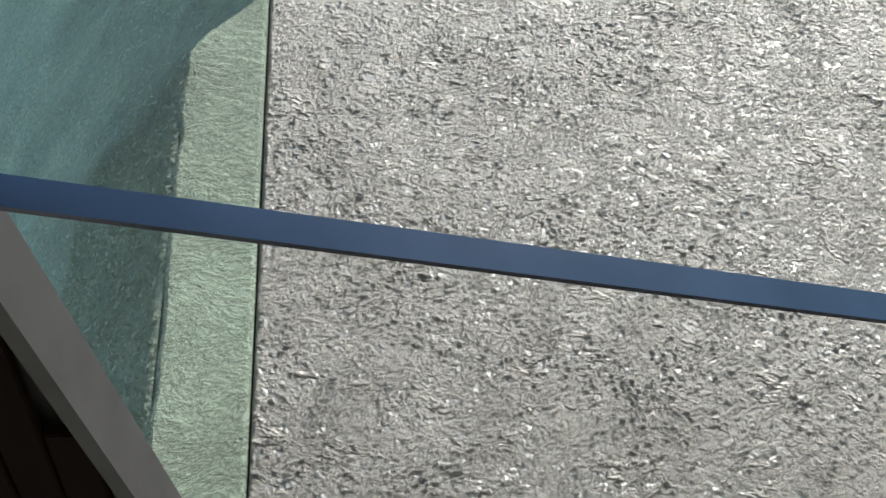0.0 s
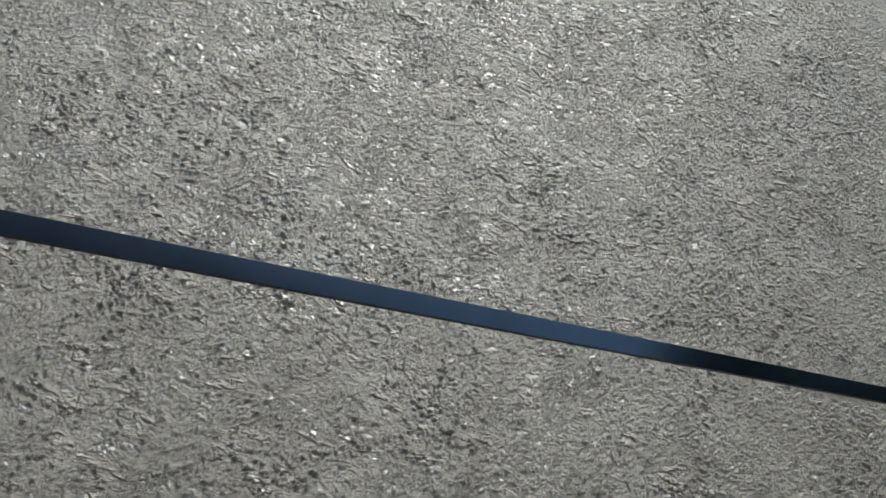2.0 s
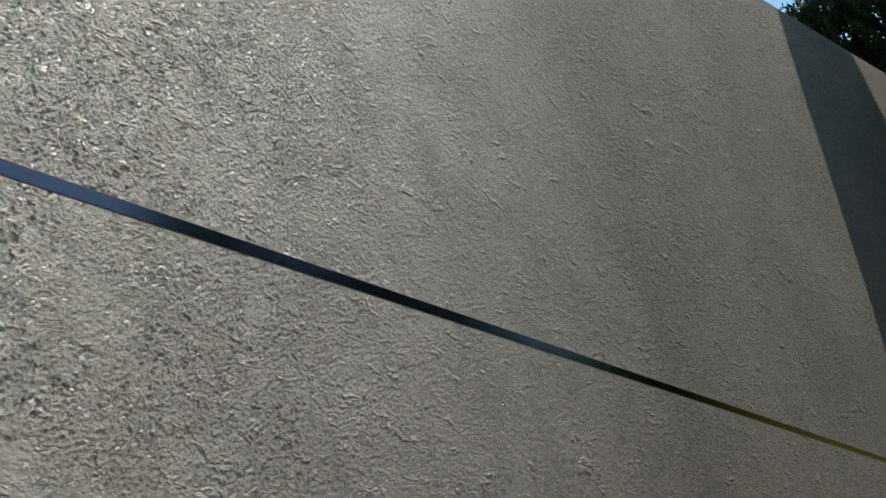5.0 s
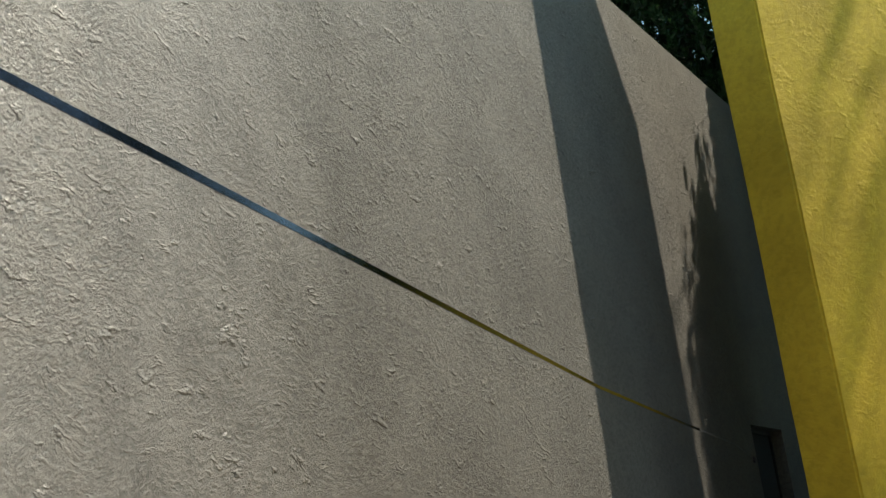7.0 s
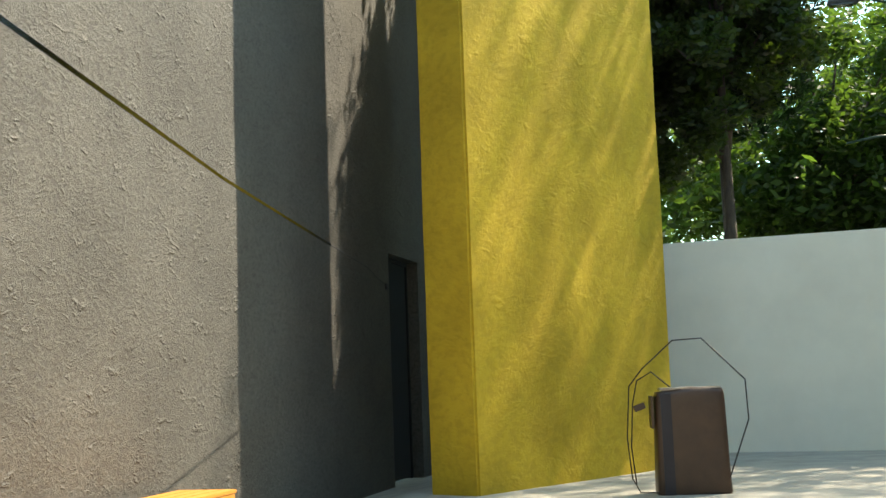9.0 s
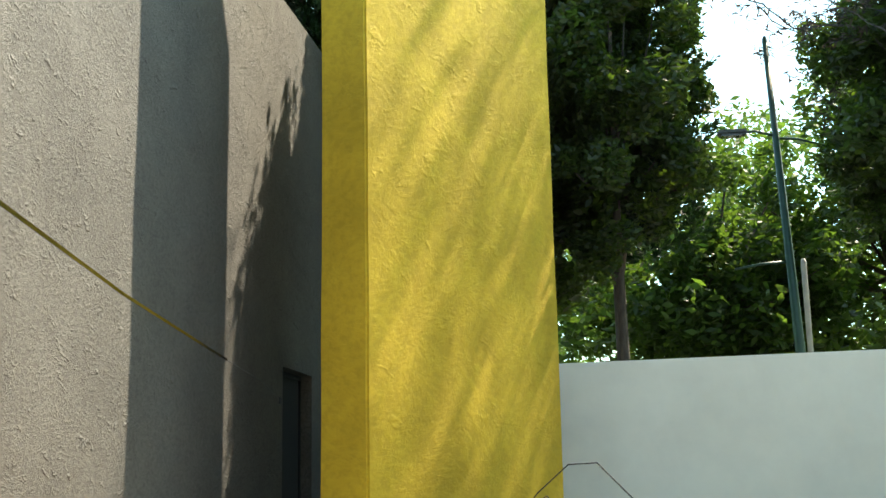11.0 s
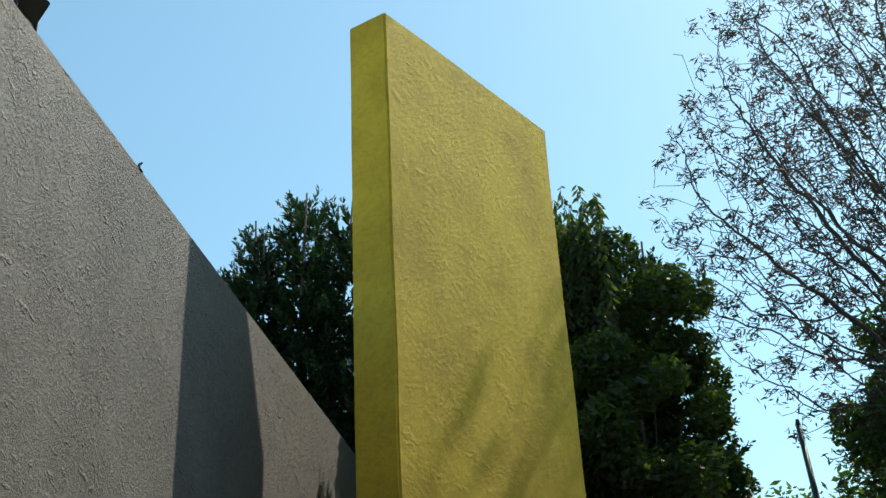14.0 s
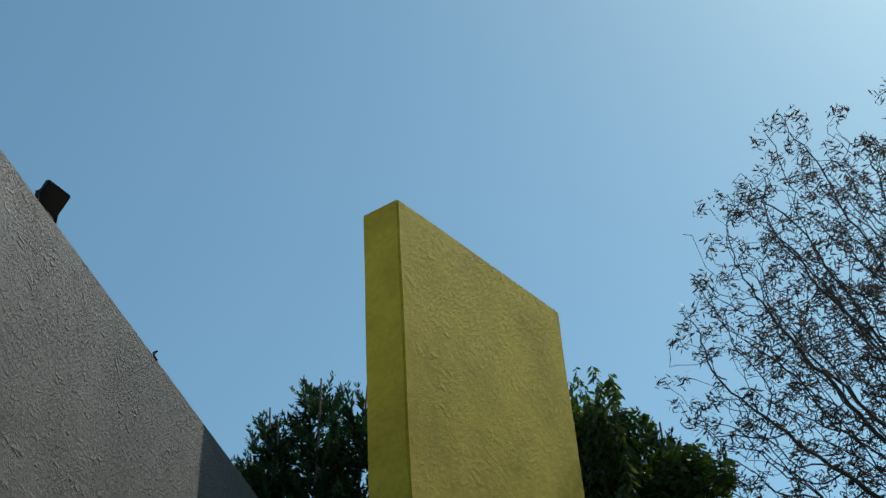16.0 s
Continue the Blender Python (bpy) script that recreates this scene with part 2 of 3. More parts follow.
xs = [-400, -60, -20, -4, -0.4, 0, 0.15, 0.3, 0.45, 0.6, 0.75, 0.9, 1.1, 1.6, 3, 6, 10, 14, 30, 80, 400]
ys = [-400, -60, -20, -9, -4, 0, 4, 8, 11, 14, 17, 17.6, 24, 40, 90, 400]
gv = [(x, y, ground_height(x, y)) for y in ys for x in xs]
gf = [(j * len(xs) + i, j * len(xs) + i + 1, (j + 1) * len(xs) + i + 1, (j + 1) * len(xs) + i) for j in range(len(ys) - 1) for i in range(len(xs) - 1)]
ground = from_arrays("ground", gv, gf, FLOOR)
for poly in ground.data.polygons:
    poly.use_smooth = True
tagged(ground, "pale grey concrete courtyard floor, dappled with tree shade", "floor", kind="structure")

# ---- grey wall with its doorway ----
WALL_TOP, WALL_START, WALL_END = 7.84, -2.50, 20.0
DOOR_Y0, DOOR_Y1, DOOR_TOP = 14.42, 15.80, 2.95


def grey_wall():
    bm = bmesh.new()
    for y0, y1, z0, z1 in ((WALL_START, DOOR_Y0, -0.1, WALL_TOP), (DOOR_Y0, DOOR_Y1, DOOR_TOP, WALL_TOP), (DOOR_Y1, WALL_END, -0.1, WALL_TOP)):
        box(-0.38, 0.0, y0, y1, z0, z1, bm=bm)
    bmesh.ops.remove_doubles(bm, verts=bm.verts[:], dist=0.001)
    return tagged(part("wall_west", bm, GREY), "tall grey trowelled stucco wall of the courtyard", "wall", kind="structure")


wall_w = grey_wall()


def trowelled_coat(parent, mat, origin, along, out, length, z0, z1, step, seed, ends, scale=1.0):
    """A render coat: drag marks, lips and crumbs of the trowel as true relief, thinning out over the four ends."""
    rng = np.random.default_rng(seed)
    ny, nz = int(length / step), int((z1 - z0) / step)
    fy = np.fft.fftfreq(ny, step)[:, None]
    fz = np.fft.rfftfreq(nz, step)[None, :]

    def field(turn, along_size, across, power=1.6):
        c, q = math.cos(radians(turn)), math.sin(radians(turn))
        u, w = fy * c + fz * q, fz * c - fy * q
        shape = 1.0 / (1.0 + ((u * along_size) ** 2 + (w * across) ** 2)) ** power
        h = np.fft.irfft2(np.fft.rfft2(rng.normal(size=(ny, nz))) * shape, s=(ny, nz))
        return (h - h.mean()) / h.std()

    way = field(0, 0.30, 0.22)
    k = np.clip(way * 1.6 + 0.5, 0, 1)
    strokes = field(8, 0.021, 0.0095) * k + field(-38, 0.020, 0.0095) * (1 - k)
    third = np.clip(field(0, 0.25, 0.3) * 2 - 1.0, 0, 1)
    strokes = strokes * (1 - third) + field(75, 0.020, 0.0095) * third
    lips = np.maximum(strokes - 0.25, 0) ** 0.9 - 0.5 * np.maximum(-strokes - 1.2, 0)
    crumbs = np.maximum(field(0, 0.014, 0.012) - 1.2, 0)
    lively = np.clip(0.9 + 0.12 * field(0, 0.4, 0.4), 0.65, 1.15)
    h = (lips * 0.0062 + crumbs * 0.0026 + field(10, 0.010, 0.008) * 0.0008) * lively * scale
    h = 0.012 * np.tanh(h / 0.012)
    h += field(0, 0.35, 0.30, 3.0) * 0.0015
    y = np.linspace(0, length, ny)[:, None]
    z = np.linspace(z0, z1, nz)[None, :]
    fade = 1.0
    for gap, width in zip((y, length - y, z - z0, z1 - z), ends):
        fade = fade * np.clip(gap / width, 0, 1)
    h = np.maximum(0.010 + h, 0.001) * fade + 0.0008
    co = np.stack(np.broadcast_arrays(origin[0] + along[0] * y + out[0] * h, origin[1] + along[1] * y + out[1] * h, z), -1).reshape(-1, 3)
    i = np.arange(ny * nz).reshape(ny, nz)
    quads = np.stack([i[:-1, :-1], i[1:, :-1], i[1:, 1:], i[:-1, 1:]], -1).reshape(-1, 4)
    me = bpy.data.meshes.new("render_coat")
    me.vertices.add(len(co))
    me.vertices.foreach_set("co", co.ravel())
    me.loops.add(quads.size)
    me.loops.foreach_set("vertex_index", quads.ravel())
    me.polygons.add(len(quads))
    me.polygons.foreach_set("loop_start", np.arange(0, quads.size, 4))
    me.polygons.foreach_set("use_smooth", np.ones(len(quads), dtype=bool))
    me.update(calc_edges=True)
    me.materials.append(mat)
    ob = new("render_coat", me)
    ob.parent = parent
    return ob


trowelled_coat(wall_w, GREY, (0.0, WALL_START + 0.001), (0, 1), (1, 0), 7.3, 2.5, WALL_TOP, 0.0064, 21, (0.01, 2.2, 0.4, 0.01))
# black leaf and frame stand in for the darkness of the doorway
door = thing("door_1", (-0.2, (DOOR_Y0 + DOOR_Y1) / 2, 0.0), "black leaf and frame for the dark doorway opening in the grey wall", "door", kind="structure")
part("leaf", box(-0.03, 0.03, DOOR_Y0 - door.location.y + 0.06, DOOR_Y1 - door.location.y - 0.06, 0.02, DOOR_TOP - 0.06, 0.004), BLACK, door)
for a, b in ((DOOR_Y0, DOOR_Y0 + 0.055), (DOOR_Y1 - 0.055, DOOR_Y1)):
    part("jamb", box(-0.05, 0.05, a - door.location.y + 0.002, b - door.location.y - 0.002, 0.0, DOOR_TOP - 0.06, 0.004), BLACK, door)
part("lintel", box(-0.05, 0.05, DOOR_Y0 - door.location.y + 0.002, DOOR_Y1 - door.location.y - 0.002, DOOR_TOP - 0.057, DOOR_TOP - 0.003, 0.004), BLACK, door)

# ---- yellow slab tower ----
SLAB = [(1.715, 11.61), (3.454, 14.85), (2.820, 15.30), (1.165, 11.83)]
tower = part("tower", prism(SLAB, 0.10, 12.12, step=0.4, wobble=0.012, seed=3, round_edge=0.025), YELLOW)
tagged(tower, "tall freestanding yellow stucco slab tower in the courtyard", "tower")

# ---- white courtyard walls ----
def white_wall(name, a, b, z1, mat=WHITE, label="smooth white painted courtyard wall"):
    d = (Vector(b) - Vector(a)).normalized() * 0.15
    n = Vector((-d.y, d.x)).normalized() * 0.3
    outline = [(a[0], a[1]), (b[0], b[1]), (b[0] + n.x, b[1] + n.y), (a[0] + n.x, a[1] + n.y)]
    return tagged(part(name, prism(outline, -0.1, z1, step=3.0, wobble=0.004, round_edge=0.012), mat), label, "wall", kind="structure")


white_wall("wall_north", (2.9, 17.45), (13.0, 16.64), 3.17)
# hidden wall, raised to keep north skylight off the doorway
white_wall("unseen_wall_northwest", (0.02, 17.68), (2.88, 17.452), 7.5, GREY, "unseen grey stucco wall added behind the tower to block skylight")
# out of view; its height cuts skylight and darkens the rail's reflection
white_wall("unseen_wall_east", (13.02, 16.3), (13.02, -4.4), 9.8, GREY, "unseen tall grey stucco wall added to close the court and cut skylight")

# ---- steel blade rail ----
def blade(points, tall=0.0218, thick=0.004):
    bm = bmesh.new()
    rows = []
    for i, p in enumerate(points):
        p = Vector(p)
        d = (Vector(points[min(i + 1, len(points) - 1)]) - Vector(points[max(i - 1, 0)])).normalized()
        n = Vector((d.y, -d.x, 0)).normalized() * thick / 2
        z = Vector((0, 0, tall / 2))
        rows.append([bm.verts.new(p + q) for q in (n - z, n + z, -n + z, -n - z)])
    for a, b in zip(rows, rows[1:]):
        for k in range(4):
            bm.faces.new((a[k], b[k], b[(k + 1) % 4], a[(k + 1) % 4]))
    bm.faces.new(rows[0])
    bm.faces.new(rows[-1][::-1])
    bmesh.ops.recalc_face_normals(bm, faces=bm.faces[:])
    return bm


rail = thing("steel_rail", (0.0, 12.0, 2.5135), "long dark glossy flat steel bar fixed to the grey wall", "rail")
bar = part("bar", blade([(p[0], p[1] - 12.0, 0) for p in ((0.915, 9.70), (0.93, 9.60), (1.05, 8.87), (1.487, 6.287), (2.528, 1.204), (3.353, -2.838), (3.68, -4.48), (3.808, -5.11))]), STEEL, rail)
# black rod stands in for the bar's shaded far end; wall fixing added
part("bar_end_rod", tube([(0.915, -2.3, 0), (0.59, -0.3, 0), (0.0, 2.3, 0)], [0.006, 0.005, 0.003], 8), NAVY, rail, "thin black rod for the bar's shaded far end")
part("wall_plate", box(0.0, 0.012, 2.26, 2.34, -0.04, 0.04, 0.003), NAVY, rail)


# ---- trees ----
def leaves(name, centres, radii, count, size, mat, parent, seed, flat=1.0, shell=0.55, slim=0.42):
    """A crown of many small leaves gathered in clumps."""
    rng = np.random.default_rng(seed)
    c, r = np.array(centres, float), np.array(radii, float)
    w = r ** 2 / (r ** 2).sum()
    pick = rng.choice(len(c), count, p=w)
    v = rng.normal(size=(count, 3))
    v /= np.linalg.norm(v, axis=1)[:, None]
    v *= (shell + (1 - shell) * rng.random(count) ** 0.5)[:, None] * rng.uniform(0.75, 1.12, count)[:, None]
    v[:, 2] *= flat
    p = c[pick] + v * r[pick][:, None]
    a = rng.normal(size=(count, 3)) * (1, 1, 0.6)
    a /= np.linalg.norm(a, axis=1)[:, None]
    b = np.cross(a, rng.normal(size=(count, 3)))
    b /= np.linalg.norm(b, axis=1)[:, None]
    s = size * rng.uniform(0.6, 1.35, count)[:, None]
    verts = np.stack([p - a * s, p + b * s * slim, p + a * s, p - b * s * slim], 1).reshape(-1, 3)
    faces = np.arange(count * 4).reshape(-1, 4)
    return from_arrays(name, verts.tolist(), faces.tolist(), mat, parent)


def clumps(rng, centre, spread, n, r0, r1):
    out, rad = [], []
    for _ in range(n):
        v = Vector((rng.gauss(0, 1), rng.gauss(0, 1), rng.gauss(0, 1))).normalized() * rng.random() ** 0.4
        out.append((centre[0] + v.x * spread[0], centre[1] + v.y * spread[1], centre[2] + v.z * spread[2]))
        rad.append(rng.uniform(r0, r1))
    return out, rad


def broadleaf(at, height, centre, spread, mat, label, seed, n=60, count=26000, size=0.11, r=(0.5, 1.0), trunk_r=0.16):
    rng = random.Random(seed)
    tree = thing("tree", at, label, "tree", "trees behind the white wall")
    cs, rs = clumps(rng, centre, spread, n, *r)
    top = (centre[0] * 0.8, centre[1] * 0.8, height * 0.82)
    pts = [(0, 0, -0.2), (0.05, 0, height * 0.2), (top[0] * 0.35, top[1] * 0.35 + 0.1, height * 0.42), (top[0] * 0.7, top[1] * 0.7, height * 0.65), top]
    part("trunk", tube(pts, [trunk_r * 1.25, trunk_r, trunk_r * 0.8, trunk_r * 0.5, trunk_r * 0.2], 9), BARK, tree, smooth=True)
    for c in rng.sample(cs, min(12, n)):
        k = rng.uniform(0.35, 0.7)
        s = Vector(pts[2]).lerp(Vector(pts[3]), k)
        mid = s.lerp(Vector(c), 0.5) + Vector((0, 0, -0.2))
        part("limb", tube([s, mid, c], [trunk_r * 0.4, trunk_r * 0.25, trunk_r * 0.08], 6), BARK, tree, smooth=True)
    leaves("crown", cs, rs, count, size, mat, tree, seed)
    return tree


def sprays(name, fronds, blades, size, mat, parent, seed):
    """Feathered fronds: slim blades set slantwise along each frond's stem."""
    rng = np.random.default_rng(seed)
    o = np.repeat(np.array([f[0] for f in fronds], float), blades, 0)
    d = np.repeat(np.array([f[1] for f in fronds], float), blades, 0)
    length = np.repeat(np.array([f[2] for f in fronds], float), blades)[:, None]
    n = len(o)
    t = rng.random(n)[:, None] ** 0.8
    side = np.cross(d, rng.normal(size=(n, 3)))
    side /= np.linalg.norm(side, axis=1)[:, None]
    a = d * 0.8 + side * rng.uniform(0.35, 0.9, n)[:, None]
    a /= np.linalg.norm(a, axis=1)[:, None]
    s = size * rng.uniform(0.6, 1.3, n)[:, None] * (1.25 - 0.6 * t)
    p = o + d * length * t + a * s
    b = np.cross(a, rng.normal(size=(n, 3)))
    b /= np.linalg.norm(b, axis=1)[:, None]
    verts = np.stack([p - a * s, p + b * s * 0.3, p + a * s, p - b * s * 0.3], 1).reshape(-1, 3)
    return from_arrays(name, verts.tolist(), np.arange(n * 4).reshape(-1, 4).tolist(), mat, parent)


def spire(at, tops, label, seed, blades=34):
    """A conifer with several ragged spires of feathered, rising sprays."""
    rng = random.Random(seed)
    tree = thing("tree", at, label, "tree", "trees behind the white wall")
    fronds = []
    part("trunk", tube([(0, 0, -0.2), (0.03, 0, 2.5), (0, 0, 5.8)], [0.16, 0.12, 0.09], 9), BARK, tree, smooth=True)
    for tx, ty, tz in tops:
        part("limb", tube([(0, 0, tz * 0.36), (tx * 0.6, ty * 0.6, tz * 0.52), (tx, ty, tz - 0.1)], [0.08, 0.06, 0.02], 8), BARK, tree, smooth=True)
        z = tz - 0.4
        while z > tz * 0.42:
            depth = tz - 0.4 - z
            reach = min(0.10 + depth * 0.27, 1.25)
            for _ in range(4 + int(min(depth, 4) * 2.0)):
                a = rng.uniform(0, 2 * math.pi)
                q = reach * rng.uniform(0.0, 0.75)
                up = rng.uniform(0.35, 1.1) + max(0.0, 1.0 - depth)
                d = Vector((math.cos(a), math.sin(a), up)).normalized()
                fronds.append(((tx + math.cos(a) * q, ty + math.sin(a) * q, z + q * 0.2 - 0.35), tuple(d), rng.uniform(0.35, 0.75)))
            z -= 0.17
    sprays("crown", fronds, blades, 0.085, LEAF_CONIFER, tree, seed)
    return tree


def twig_tree(at, root, centre, radii, label, seed, points=9000, step=0.25, kill=0.27):
    """A nearly bare spreading tree: limbs and twigs that have grown towards the light all through its crown."""
    rng = np.random.default_rng(seed)
    tree = thing("tree", at, label, "tree", "trees behind the white wall")
    v = rng.normal(size=(points, 3))
    v /= np.linalg.norm(v, axis=1)[:, None]
    v *= (rng.random(points) ** 0.42)[:, None]
    bays = np.array([noise.noise(Vector(q * 3.2)) for q in v])       # hollows in the outline
    lights = np.array(centre) + (v * (0.94 + 0.22 * bays)[:, None]) * np.array(radii)
    lower = Vector(root[0])
    nodes, parents = [np.array(root[0], float)], [-1]
    for p in root[1:]:
        p = Vector(p)
        n = max(1, int((p - lower).length / step))
        for k in range(n):
            nodes.append(np.array(lower.lerp(p, (k + 1) / n)))
            parents.append(len(nodes) - 2)
        lower = p
    start = len(nodes)
    best = np.full(points, 1e9)
    near = np.zeros(points, dtype=int)
    alive = np.ones(points, dtype=bool)
    fresh = list(range(start))
    for _ in range(170):
        for k in fresh:
            d = np.linalg.norm(lights - nodes[k], axis=1)
            closer = d < best
            best[closer], near[closer] = d[closer], k
        alive &= best > kill
        if not alive.any():
            break
        pull = {}
        for a in np.nonzero(alive)[0]:
            k = int(near[a])
            pull.setdefault(k, []).append((lights[a] - nodes[k]) / best[a])
        fresh = []
        for k, ds in pull.items():
            d = np.mean(ds, axis=0) + rng.normal(size=3) * 0.13 + (0, 0, 0.05)
            size = np.linalg.norm(d)
            if size < 1e-3:
                continue
            p = nodes[k] + d / size * step
            fresh.append(len(nodes))
            nodes.append(p)
            parents.append(k)
    kids = [[] for _ in nodes]
    for k, q in enumerate(parents):
        if q >= 0:
            kids[q].append(k)
    thick = np.zeros(len(nodes))
    for k in range(len(nodes) - 1, -1, -1):
        thick[k] = 0.0075 if not kids[k] else sum(thick[c] ** 2.3 for c in kids[k]) ** (1 / 2.3)
    thick = np.minimum(thick, 0.22)
    verts, faces, tips = [], [], []
    chains = [(None, 0)]
    while chains:
        before, k = chains.pop()
        chain = [k] if before is None else [before, k]
        while kids[k]:
            order = sorted(kids[k], key=lambda c: -thick[c])
            chains += [(k, c) for c in order[1:]]
            k = order[0]
            chain.append(k)
        tips.append(tuple(nodes[k]))
        r = [thick[c] for c in chain]
        if before is not None:
            r[0] = r[1]
        if r[0] > 0.05:
            n = next((i for i, q in enumerate(r) if q < 0.03), len(r) - 1) + 1
            part("trunk" if before is None else "limb", tube([nodes[c] for c in chain[:n]], r[:n], 7), TWIG, tree, smooth=True)
            chain, r = chain[n - 1:], r[n - 1:]
        for i in range(len(chain) - 1):
            p, q = Vector(nodes[chain[i]]), Vector(nodes[chain[i + 1]])
            d = (q - p).normalized()
            u = d.orthogonal().normalized()
            w = d.cross(u)
            base = len(verts)
            for e, rr in ((p, r[i]), (q, r[i + 1])):
                for m in range(3):
                    verts.append(tuple(e + (u * math.cos(2.094 * m) + w * math.sin(2.094 * m)) * rr))
            for m in range(3):
                faces.append((base + m, base + (m + 1) % 3, base + 3 + (m + 1) % 3, base + 3 + m))
    tagged(from_arrays("twig_net", verts, faces, TWIG, tree), kind="stuff")
    keep = [t for t in tips if rng.random() < 0.85]
    leaves("foliage", keep, [0.22] * len(keep), len(keep) * 20, 0.085, LEAF_POD, tree, seed, shell=0.1, slim=0.2)
    return tree


spire((-2.6, 20.0, 0.0), [(-0.45, 0, 14.8), (-0.9, 0.2, 13.9), (-0.15, -0.3, 14.2), (0.35, 0.3, 15.45), (0.75, -0.3, 15.1), (1.2, 0.5, 15.2), (1.7, -0.2, 14.8), (2.3, 0.4, 14.6), (3.1, 0.1, 14.2)], "dark green conifer with ragged spires above the wall", 21)
spire((4.2, 20.0, 0.0), [(-1.5, 0.1, 13.3), (-0.76, 0, 13.4), (0.02, 0.2, 13.1), (0.55, 0, 13.0)], "dark green conifer behind a leafy tree", 22)
hung = broadleaf((2.4, 19.0, 0.0), 13.0, (0.0, -0.1, 8.2), (2.2, 1.7, 4.6), LEAF_DARK, "dense dark green tree beside the yellow tower", 11, n=260, count=90000, size=0.10, r=(0.22, 0.6))
drop = random.Random(31)
tangle = sprays("hanging_growth", [((drop.uniform(0.1, 1.75), drop.uniform(-2.1, -1.3), drop.uniform(7.4, 12.6)), (drop.uniform(-0.1, 0.12), drop.uniform(-0.1, 0.1), -1.0), drop.uniform(0.5, 1.3)) for _ in range(420)], 26, 0.10, LEAF_DARK, hung, 32)
tagged(tangle, kind="stuff")
broadleaf((4.2, 18.5, 0.0), 11.9, (0.1, -0.1, 8.2), (1.6, 1.9, 3.6), LEAF_DARK, "slim dark trunked tree with a dense leafy crown", 12, n=140, count=52000, size=0.07, r=(0.18, 0.46), trunk_r=0.085)
broadleaf((9.4, 21.5, 0.0), 12.6, (0.55, 0.0, 8.4), (2.1, 1.8, 3.8), LEAF_DARK, "shadowy dark green tree beside the street lamp", 13, n=170, count=46000, size=0.09, r=(0.25, 0.6))
broadleaf((6.0, 25.0, 0.0), 9.0, (0.0, 0.0, 5.6), (2.6, 1.6, 2.8), LEAF_LIGHT, "sunlit light green tree beyond the wall", 14, n=50, count=20000, r=(0.4, 0.9))
broadleaf((10.5, 27.0, 0.0), 10.5, (-0.8, 0.0, 7.2), (3.2, 1.8, 3.6), LEAF_LIGHT, "tall light green tree beyond the wall", 15, n=50, count=20000, r=(0.4, 0.9))
# out of view, added so that the rail mirrors something dark
broadleaf((14.2, 19.8, 0.0), 13.5, (0.0, 0.0, 9.0), (2.6, 2.2, 4.2), LEAF_DARK, "unseen tall dark green tree added for the rail's dark reflection", 16, n=70, count=22000, size=0.16, r=(0.6, 1.1))
twig_tree((12.0, 21.2, 0.0), [(0.2, 0, -0.2), (0.0, 0.1, 3.0), (-0.5, 0.0, 6.0), (-1.3, -0.2, 9.0)], (-1.5, -0.5, 13.5), (5.5, 3.5, 6.5),
          "spreading nearly bare tree with a net of thin twigs", 5)


def far_woods():
    rng = random.Random(77)
    cs, rs = [], []
    for _ in range(640):
        x, y = rng.uniform(-16, 34), rng.uniform(29, 44)
        cs.append((x, y, rng.uniform(0.3, 10.5) + (y - 29) * 0.25))
        rs.append(rng.uniform(0.7, 1.6))
    for _ in range(300):
        cs.append((rng.uniform(2.0, 18), rng.uniform(22.8, 28), rng.uniform(0.3, 5.2)))
        rs.append(rng.uniform(0.4, 0.8))
    ob = leaves("far_woods", cs, rs, 125000, 0.14, LEAF_LIGHT, None, 7)
    return tagged(ob, "sunlit green woods and undergrowth beyond the wall", "woods", kind="stuff")


far_woods()


# ---- street lamp ----
def street_lamp(at):
    lamp = thing("street_lamp", at, "leaning dark green steel lamp post with side arms", "street lamp")
    part("post", tube([(0.32, 0, -0.1), (0.22, 0, 3.3), (0.0, 0, 9.6)], [0.11, 0.095, 0.05], 12), POLEGREEN, lamp, smooth=True)
    part("cap", tube([(0, 0, 9.6), (0, 0, 9.72)], [0.06, 0.03], 10), POLEGREEN, lamp)
    part("arm", tube([(0.05, 0, 7.75), (-0.3, 0, 7.86), (-0.75, 0, 7.84)], [0.03, 0.028, 0.022], 7), POLEGREEN, lamp, smooth=True)
    head = part("lamp_head", box(-1.0, -0.45, -0.13, 0.13, 7.80, 7.90, 0.03), GREYMETAL, lamp, "grey lamp head")
    part("lens", box(-0.94, -0.55, -0.1, 0.1, 7.775, 7.797, 0.005), GLASS, head)
    part("arm", tube([(0.12, 0, 5.35), (-0.35, 0, 5.33), (-0.85, 0, 5.25)], [0.03, 0.026, 0.02], 7), POLEGREEN, lamp, smooth=True)
    part("arm", tube([(0.06, 0, 7.7), (0.45, 0, 7.66), (0.95, 0, 7.5)], [0.028, 0.024, 0.02], 7), POLEGREEN, lamp, smooth=True)
    return lamp


street_lamp((7.16, 22.0, 0.0))
post = part("post", tube([(0, 0, -0.2), (0, 0, 5.42), (0, 0, 5.5)], [0.06, 0.055, 0.04], 10), FLOOR, smooth=True)
post.location = (7.63, 22.6, 0.0)
tagged(post, "pale concrete post standing behind the street lamp", "post")


